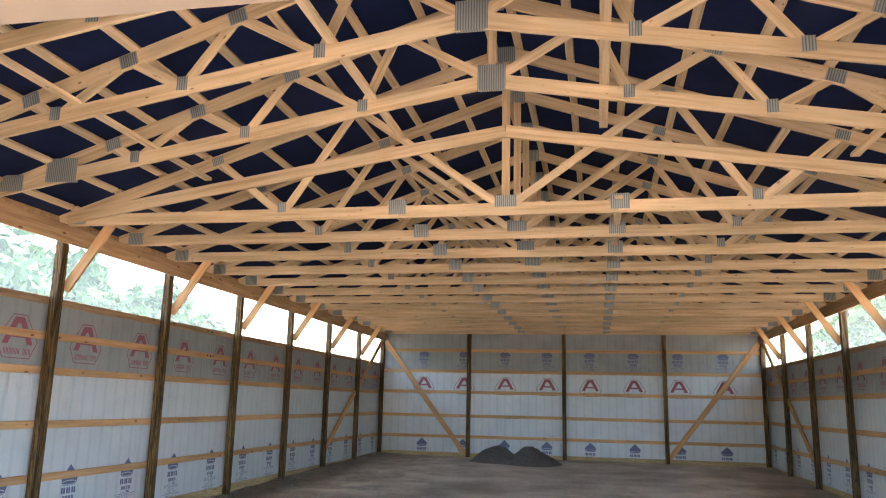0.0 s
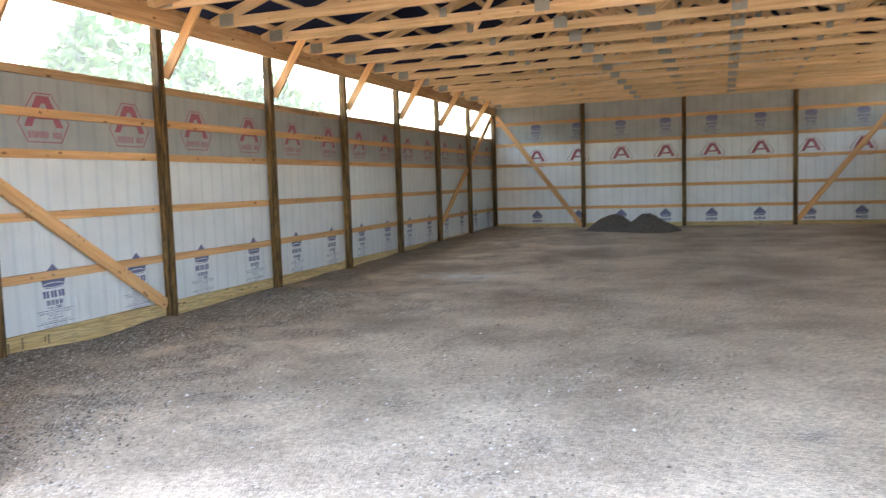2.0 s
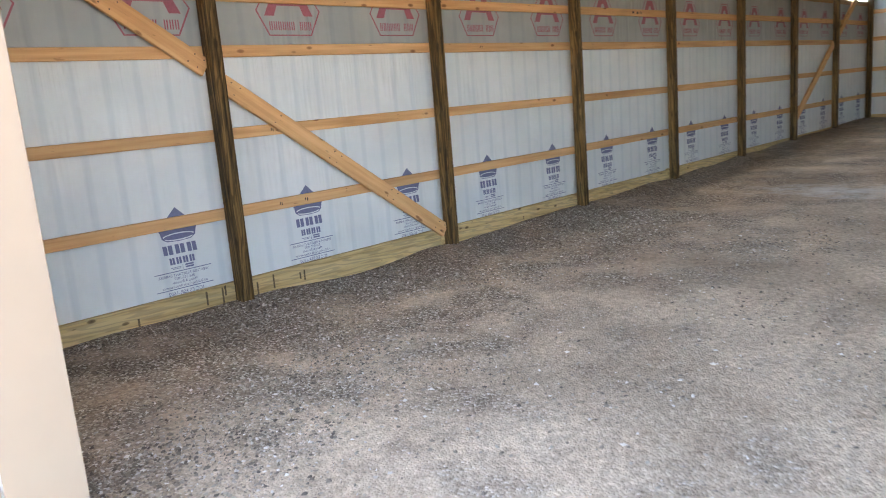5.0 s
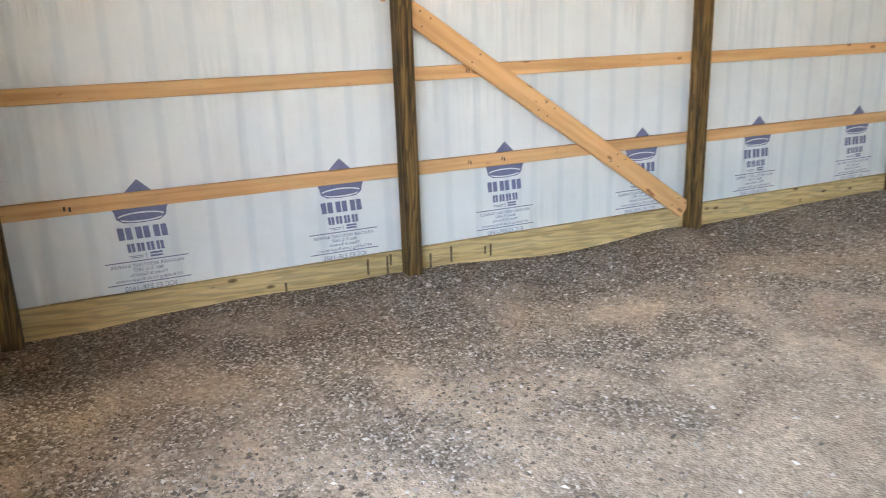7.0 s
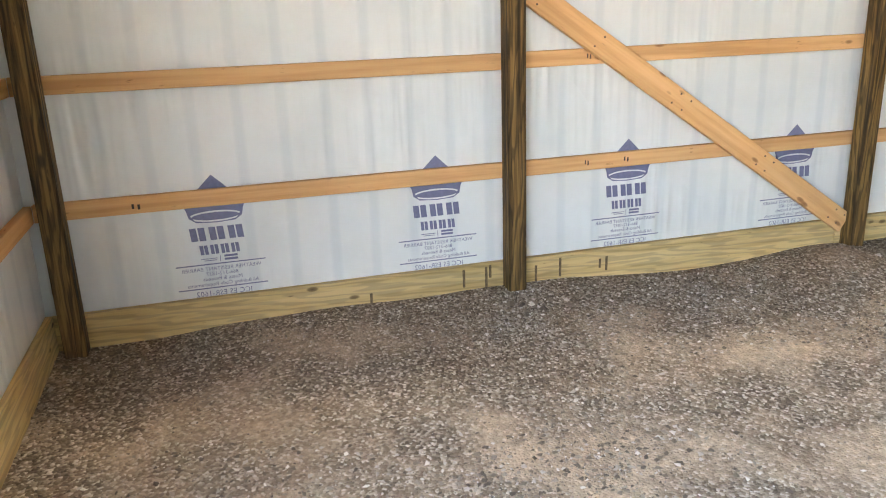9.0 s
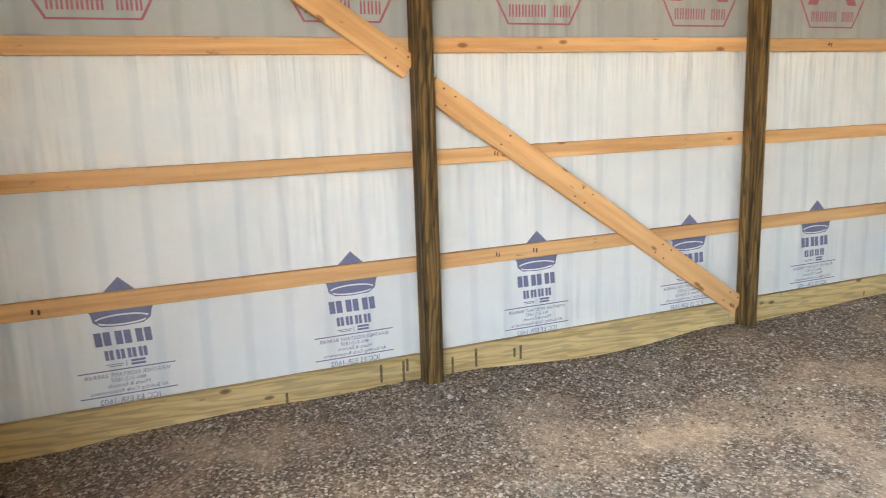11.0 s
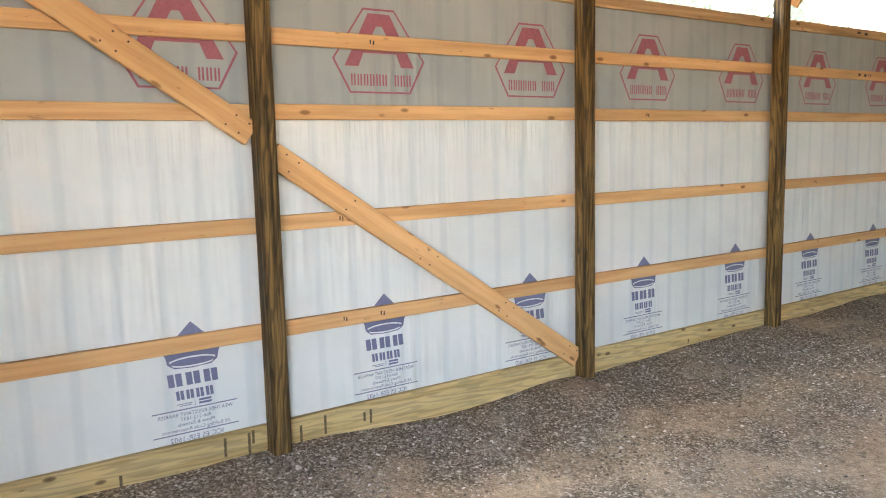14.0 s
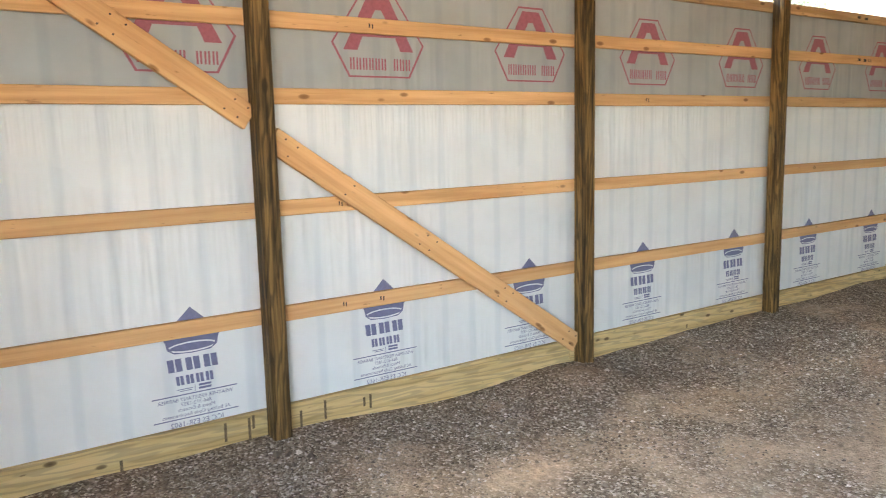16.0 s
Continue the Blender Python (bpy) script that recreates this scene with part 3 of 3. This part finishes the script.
def far_wall():
    wall = thing("wall_far", ((XL + XR) / 2, YB, 0), "end wall of white wrap with pine girts and dark posts", "wall", kind="structure")
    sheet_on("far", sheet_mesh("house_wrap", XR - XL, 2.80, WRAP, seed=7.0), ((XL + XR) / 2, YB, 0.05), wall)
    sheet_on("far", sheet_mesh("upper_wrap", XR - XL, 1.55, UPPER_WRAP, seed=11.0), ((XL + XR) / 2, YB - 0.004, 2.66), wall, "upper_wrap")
    bm = bmesh.new()
    z1 = EAVE + 0.13
    pts = [(XL - 0.03, 0.05), (XR + 0.03, 0.05), (XR + 0.03, z1), (CX, z1 + SLOPE * HALF + 0.08), (XL - 0.03, z1)]
    f = bm.faces.new([bm.verts.new((x, YB + 0.02, z)) for x, z in pts])
    r = bmesh.ops.extrude_face_region(bm, geom=[f])
    bmesh.ops.translate(bm, vec=(0, 0.02, 0), verts=[v for v in r["geom"] if isinstance(v, bmesh.types.BMVert)])
    bmesh.ops.recalc_face_normals(bm, faces=bm.faces)
    adopt(new("siding", mesh_of("siding", bm, SIDING)), wall, Matrix())
    xs = [LX] + [x for x in FAR_X] + [RX]
    for z in FAR_G:
        for a, b in zip(xs, xs[1:]):
            board("girt", (a + 0.002, BY + GT / 2, z), (b - 0.002, BY + GT / 2, z + 0.005 * math.sin(a * 3 + z)), GT, 0.089, PINE, wall)
    board("skirt_board", (LX, BY + GT / 2, 0.16), (CX, BY + GT / 2, 0.16), GT, 0.28, SKIRT, wall)
    board("skirt_board", (CX + 0.003, BY + GT / 2, 0.16), (RX, BY + GT / 2, 0.16), GT, 0.28, SKIRT, wall)
    for k in range(-4, 5):
        x = 0.56 + 1.228 * k
        if XL + 0.2 < x < XR - 0.2:
            print_on(CREST, "far", (x, YB - 0.0065, 0.69), wall)
            print_on(BADGE, "far", (x + 0.02, YB - 0.0065, 2.222), wall)
            print_on(CREST, "far", (x + 0.01, YB - 0.0105, 3.30), wall)


far_wall()
for x in FAR_X:
    post_at(x, BY - POST / 2 - 0.001, 4.2)
fy = BY - GT / 2 - 0.002
sway([((LX + POST + 0.03, fy, 3.52), (FAR_X[0] - h, fy, 0.21)), ((RX - POST - 0.03, fy, 3.52), (FAR_X[2] + h, fy, 0.32))], (0, 1, 0), (0, -1, 0))

# ---- door wall ----
def door_wall():
    wall = thing("wall_front", ((XL + XR) / 2, YF, 0), "door wall with white siding and a wide open doorway", "wall", kind="structure")
    for x0, x1 in ((XL - 0.03, DOOR_L - 0.02), (DOOR_R + 0.02, XR + 0.03)):
        block("siding", (x0, YF - 0.035, 0.12), (x1, YF - 0.012, EAVE + 0.1), SIDING, wall)
        block("skirt_board", (x0, YF - 0.03, -0.2), (x1, YF - 0.001, 0.117), SKIRT, wall)
        w = x1 - x0 - 0.04
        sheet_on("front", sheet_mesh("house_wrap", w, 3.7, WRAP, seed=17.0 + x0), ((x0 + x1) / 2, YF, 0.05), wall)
        a, b = (LX + 0.002, x1 - 0.13) if x0 < 0 else (x0 + 0.13, RX - 0.002)
        for z in GIRTS + [3.4]:
            board("girt", (a, YF + 0.006 + GT / 2, z), (b, YF + 0.006 + GT / 2, z), GT, 0.089, PINE, wall)
        board("skirt_board", (a, YF + 0.006 + GT / 2, 0.06), (b, YF + 0.006 + GT / 2, 0.06), GT, 0.286, SKIRT, wall)
    bm = bmesh.new()
    z0, z1 = EAVE + 0.1, EAVE + 0.13
    pts = [(XL - 0.03, z0), (DOOR_L - 0.02, z0), (DOOR_L - 0.02, DOOR_H + 0.03), (DOOR_R + 0.02, DOOR_H + 0.03), (DOOR_R + 0.02, z0), (XR + 0.03, z0), (XR + 0.03, z1),
           (CX, z1 + SLOPE * HALF + 0.08), (XL - 0.03, z1)]
    f = bm.faces.new([bm.verts.new((x, YF - 0.035, z)) for x, z in pts])
    r = bmesh.ops.extrude_face_region(bm, geom=[f])
    bmesh.ops.translate(bm, vec=(0, 0.02, 0), verts=[v for v in r["geom"] if isinstance(v, bmesh.types.BMVert)])
    bmesh.ops.recalc_face_normals(bm, faces=bm.faces)
    adopt(new("gable_siding", mesh_of("gable_siding", bm, SIDING)), wall, Matrix())
    # jambs: treated posts boxed in beige metal
    for x, d in ((DOOR_L, -1), (DOOR_R, 1)):
        board("door_post", (x + d * 0.075, YF + 0.11, -0.25), (x + d * 0.075, YF + 0.11, DOOR_H + 0.3), 0.14, 0.19, DARKPINE, wall, up=(0, 1, 0))
        block("jamb_trim", (min(x, x + d * 0.003) - 0.001, YF - 0.03, 0.04), (max(x, x + d * 0.003) + 0.001, YF + 0.215, DOOR_H), TRIM, wall)
        block("corner_trim", (min(x, x + d * 0.014), YF - 0.05, 0.04), (max(x, x + d * 0.014), YF - 0.0362, DOOR_H), TRIM, wall)
    block("header", (DOOR_L - 0.1, YF + 0.02, DOOR_H + 0.004), (DOOR_R + 0.1, YF + 0.21, DOOR_H + 0.29), DARKPINE, wall)
    block("header_trim", (DOOR_L - 0.07, YF - 0.06, DOOR_H), (DOOR_R + 0.07, YF - 0.037, DOOR_H + 0.42), TRIM, wall)
    block("header_soffit", (DOOR_L, YF - 0.05, DOOR_H - 0.004), (DOOR_R, YF + 0.215, DOOR_H), TRIM, wall)


door_wall()

# ---- roof ----


def roof():
    top = thing("roof", (CX, (YF + YB) / 2, TOPC), "gable roof with dark underlay over pine purlins", "roof", kind="structure")
    lift = 0.078
    y0, y1 = YF - 0.3, YB + 0.3
    for d in (-1, 1):
        ext = 0.35 if d < 0 else 0.55
        a = Vector((CX + d * (HALF + ext), 0, TOPC - SLOPE * ext + lift + 0.045))
        b = Vector((CX, 0, TOPC + SLOPE * HALF + lift + 0.045))
        bm = bmesh.new()
        v = [bm.verts.new((p.x, y, p.z + t)) for t in (0, 0.02) for p, y in ((a, y0), (a, y1), (b, y1), (b, y0))]
        for q in ((0, 1, 2, 3), (4, 7, 6, 5), (0, 4, 5, 1), (1, 5, 6, 2), (2, 6, 7, 3), (3, 7, 4, 0)):
            bm.faces.new([v[i] for i in q])
        bmesh.ops.recalc_face_normals(bm, faces=bm.faces)
        adopt(new("roof_sheet", mesh_of("roof_sheet", bm, ROOF)), top, Matrix())
        n = 10
        for k in range(n):
            run = 0.08 + (HALF - 0.22) * k / (n - 1)
            x = CX + d * (HALF - run)
            z = TOPC + SLOPE * run + lift + 0.018
            for q in range(4):
                ya, yb = YF + 0.02 + LONG / 4 * q, YF - 0.02 + LONG / 4 * (q + 1)
                board("purlin", (x, ya, z), (x, yb, z), 0.089, 0.036, TRUSS, top, up=(d * SLOPE, 0, 1))


roof()

# ---- trusses ----
def plate(x, z, w, hgt, parent, y, turn=0.0):
    for s in (-1, 1):
        m = pose(x, y + s * 0.0205, z, 90, turn, 0)
        adopt(new("nail_plate", box_mesh("nail_plate", w, hgt, 0.003, PLATE, 0)), parent, m)


def top_z(d):
    return TOPC + SLOPE * (HALF - abs(d))


def vault_z(d):
    return EAVE + 0.10 + CEIL * (HALF - abs(d))


def member(name, d0, z0, d1, z1, depth, thick, parent, y):
    board(name, (CX + d0, y, z0), (CX + d1, y, z1), thick, depth, TRUSS, parent, up=(0, 0, 1) if abs(d1 - d0) > 0.01 else (1, 0, 0))


def chords(t, y, scissor):
    for s in (-1, 1):
        e = 0.1
        member("top_chord", s * (HALF + e), top_z(HALF) - SLOPE * e, s * 0.0, top_z(0), 0.14, 0.038, t, y)
        if scissor:
            member("bottom_chord", s * (HALF + e - 0.1), vault_z(HALF + e - 0.1), 0, vault_z(0), 0.14, 0.036, t, y)
    if not scissor:
        for a, b in ((-HALF + 0.02, -1.2), (-1.198, 1.198), (1.2, HALF + 0.12)):
            member("bottom_chord", a, EAVE + 0.07, b, EAVE + 0.07, 0.14, 0.036, t, y)


def scissor_truss(y):
    t = thing("scissor_truss", (CX, y, EAVE), "vaulted pine roof truss with galvanised nail plates", "truss", "scissor trusses")
    chords(t, y, True)
    b, u = vault_z, top_z
    for s in (-1, 1):
        for d0, d1 in ((3.735, 4.0), (3.735, 3.06), (2.52, 3.06), (2.52, 2.05), (1.285, 2.05), (1.285, 0.95), (0.0, 0.95)):
            member("web", s * d0, b(d0), s * d1, u(d1), 0.089, 0.032, t, y)
        for d in (3.735, 2.52, 1.285):
            plate(CX + s * d, b(d) + 0.035, 0.10, 0.125, t, y, 0)
        for d in (4.0, 3.06, 2.05):
            plate(CX + s * d, u(d), 0.17, 0.12, t, y, -s * -18)
        plate(CX + s * 4.58, (u(4.58) + b(4.58)) / 2, 0.36, 0.26, t, y, 0)
        plate(CX + s * 5.2, b(5.2) + 0.05, 0.34, 0.18, t, y, 0)
    member("king_post", 0, b(0), 0, u(0) - 0.05, 0.089, 0.032, t, y)
    plate(CX, b(0) + 0.03, 0.27, 0.26, t, y)
    plate(CX, u(0) - 0.03, 0.22, 0.2, t, y)
    return t


def flat_truss(y):
    t = thing("flat_truss", (CX, y, EAVE), "pine roof truss with level bottom chord and nail plates", "truss", "flat trusses")
    chords(t, y, False)
    z0, u = EAVE + 0.07, top_z
    for s in (-1, 1):
        for d0, d1 in ((2.6, 3.45), (2.6, 1.75), (0.0, 1.75)):
            member("web", s * d0, z0, s * d1, u(d1), 0.089, 0.032, t, y)
        plate(CX + s * 2.6, z0 + 0.09, 0.10, 0.12, t, y)
        plate(CX + s * 1.22, z0 + 0.055, 0.20, 0.17, t, y)
        plate(CX + s * 1.75, u(1.75), 0.14, 0.1, t, y, s * 18)
        plate(CX + s * 3.45, u(3.45), 0.14, 0.1, t, y, s * 18)
        plate(CX + s * 5.25, z0 + 0.03, 0.22, 0.16, t, y)
    member("king_post", 0, z0, 0, u(0) - 0.05, 0.089, 0.032, t, y)
    plate(CX, z0 + 0.09, 0.24, 0.13, t, y)
    plate(CX, u(0) - 0.03, 0.2, 0.18, t, y)
    return t


TY = [3.28] + [3.135 + 1.22 * k for k in range(1, 16)] + [P[8] - 0.16]
sc = scissor_truss(TY[0])
for y in TY[1:4]:
    copy_thing(sc, Matrix.Translation((CX, y, EAVE)))
fl = flat_truss(TY[4])
for y in TY[5:]:
    copy_thing(fl, Matrix.Translation((CX, y, EAVE)))

# vaulted ledger boards nailed to the face of the first flat truss
for s in (-1, 1):
    y = TY[4] - 0.042
    a = (CX + s * (HALF - 0.02), y, EAVE + 0.085)
    tagged(board("ledger_board", a, (CX, y, EAVE + 0.95), 0.036, 0.14, TRUSS), "sloping pine ledger board on the face of a truss", "board", "ledger boards")

# ---- long braces lying on the bottom chords ----
for x in (-2.47, -0.12, 2.12, 4.59):
    z = vault_z(x - CX) + 0.072 + 0.02
    tagged(board("truss_brace", (x, YF + 0.25, z), (x, TY[4] - 0.07, z), 0.089, 0.036, TRUSS), "long flat pine brace lying across the trusses", "brace", "truss braces")
for x in (2.27,):
    z = EAVE + 0.14 + 0.02
    tagged(board("truss_brace", (x, TY[4] - 0.05, z), (x, YB - 0.3, z), 0.089, 0.036, TRUSS), "long flat pine brace lying across the trusses", "brace", "truss braces")

# ---- gravel heap ----
def dirt_pile():
    bm = bmesh.new()
    nx, ny = 90, 44
    x0, x1, y0, y1 = -2.1, 1.5, 19.6, 22.4
    g = []
    for j in range(ny + 1):
        row = []
        for i in range(nx + 1):
            x, y = x0 + (x1 - x0) * i / nx, y0 + (y1 - y0) * j / ny
            z = 0.0
            for px, py, ph, pr in ((-0.65, 21.2, 0.50, 0.80), (0.23, 21.15, 0.50, 0.85)):
                q = math.hypot((x - px) / 1.02, (y - py)) / pr
                z = max(z, ph * (1 - q) if q > 0.25 else ph * (0.80 - 0.8 * q * q))
            z += 0.10 * noise.noise((x * 2.3, y * 2.3, 4.0)) * min(1, z * 6) + 0.03 * noise.noise((x * 9, y * 9, 4.0)) * min(1, z * 6)
            row.append(bm.verts.new((x, y, floor_z(x, y) - 0.015 + z)))
        g.append(row)
    for j in range(ny):
        for i in range(nx):
            bm.faces.new((g[j][i], g[j][i + 1], g[j + 1][i + 1], g[j + 1][i])).smooth = True
    tagged(new("soil_mound", mesh_of("soil_mound", bm, DIRT_PILE)), "dark two-humped mound of gravel by the end wall", "mound")


dirt_pile()

# ---- loose stones on the floor, uncountable ----
def stones():
    rng = np.random.default_rng(4)
    n = 300000
    x = -4.38 + 6.6 * rng.uniform(0, 1, n) ** 1.25
    y = 2.2 + 8.5 * rng.uniform(0, 1, n) ** 1.2
    # a few larger stones by the post feet
    for k in range(26):
        x[k], y[k] = -4.22 + abs(rng.normal(0, 0.12)), rng.choice([5.72, 5.4, 8.1]) + rng.normal(0, 0.16)
    keep = list(range(26))
    for k in range(n):
        f = noise.noise((x[k] * 0.7, y[k] * 0.7, 9.0)) + 0.35 * noise.noise((x[k] * 2.5, y[k] * 2.5, 2.0))
        wall = max(0.0, 1 - (x[k] + 4.3) / 3.2)
        soil = 0.25 + 0.75 * min(1.0, max(0.0, (y[k] - 3.6 + 0.8 * f) / 0.9))
        if math.exp(-((x[k] + 4.0) ** 2 + (y[k] - 7.75) ** 2) / 0.16) > rng.uniform(0.2, 0.7):
            continue
        if rng.uniform() < (0.03 + 0.85 * max(0, f) * (0.25 + 0.75 * wall) + 0.60 * wall * max(0.0, 0.45 + 1.6 * f)) * soil:
            keep.append(k)
    unit = np.array([(1, 0, 0), (-1, 0, 0), (0, 1, 0), (0, -1, 0), (0, 0, 1), (0, 0, -1)], float)
    tri = np.array([(0, 2, 4), (2, 1, 4), (1, 3, 4), (3, 0, 4), (2, 0, 5), (1, 2, 5), (3, 1, 5), (0, 3, 5)])
    verts, faces = [], []
    for c, k in enumerate(keep):
        r = 0.0032 + 0.011 * rng.uniform() ** 3.4
        r = rng.uniform(0.014, 0.03) if c < 26 else r
        a = rng.uniform(0, 6.28)
        ca, sa = math.cos(a), math.sin(a)
        p = unit * r * np.array([rng.uniform(0.8, 1.5), rng.uniform(0.7, 1.1), rng.uniform(0.45, 0.8)]) + rng.normal(0, r * 0.22, (6, 3))
        q = np.stack([p[:, 0] * ca - p[:, 1] * sa + x[k], p[:, 0] * sa + p[:, 1] * ca + y[k], p[:, 2] + floor_z(x[k], y[k]) + 0.002], 1)
        verts.append(q)
        faces.append(tri + 6 * c)
    me = bpy.data.meshes.new("loose_gravel")
    me.from_pydata(np.concatenate(verts).tolist(), [], np.concatenate(faces).tolist())
    me.materials.append(STONE)
    tagged(new("loose_gravel", me), "scattered pale and dark gravel stones on dirt", "gravel", kind="stuff")


stones()

# ---- trees beyond the light panels ----
def tree(x, y, height, seed):
    rng = random.Random(seed)
    t = thing("tree", (x, y, -0.1), "leafy green tree outside the barn", "tree", "trees outside")
    bm = bmesh.new()
    bmesh.ops.create_cone(bm, cap_ends=True, segments=10, radius1=0.22, radius2=0.06, depth=height * 0.8, matrix=Matrix.Translation((0, 0, height * 0.4)))
    for k in range(6):
        a = rng.uniform(0, 6.28)
        m = Matrix.Translation((0, 0, height * (0.3 + 0.08 * k))) @ Matrix.Rotation(a, 4, "Z") @ Matrix.Rotation(radians(55), 4, "Y") @ Matrix.Translation((0, 0, 0.8))
        bmesh.ops.create_cone(bm, cap_ends=True, segments=6, radius1=0.07, radius2=0.02, depth=1.6, matrix=m)
    adopt(new("trunk", mesh_of("trunk", bm, BARK)), t, Matrix.Translation((x, y, -0.1)))
    verts, faces = [], []
    for k in range(5200):
        u, v = rng.uniform(0, 6.28), rng.uniform(-1, 1)
        rr = rng.uniform(0.35, 1.0) ** 0.5 * (0.8 + 0.35 * math.sin(3 * u + seed) * math.cos(2.5 * v))
        c = Vector((rr * 2.0 * math.cos(u) * math.sqrt(1 - v * v), rr * 2.0 * math.sin(u) * math.sqrt(1 - v * v), height * 0.62 + rr * v * height * 0.36))
        a, b = Vector([rng.uniform(-1, 1) for _ in range(3)]).normalized() * 0.22, Vector([rng.uniform(-1, 1) for _ in range(3)]).normalized() * 0.15
        n = len(verts)
        verts += [c - a, c + b, c + a, c - b]
        faces.append((n, n + 1, n + 2, n + 3))
    me = bpy.data.meshes.new("crown")
    me.from_pydata([tuple(v) for v in verts], [], faces)
    me.materials.append(LEAF)
    adopt(new("crown", me), t, Matrix.Translation((x, y, -0.1)))


for k, (x, y, hh) in enumerate(((-12.0, 15.2, 6.0), (-12.5, 18.6, 5.9), (-12.0, 22.4, 5.5), (-13.0, 27.0, 5.2), (-9.5, 8.0, 4.6), (11.5, 21.0, 6.2), (12.0, 25.5, 6.6), (11.5, 30.0, 6.0))):
    tree(x, y, hh, k + 3)
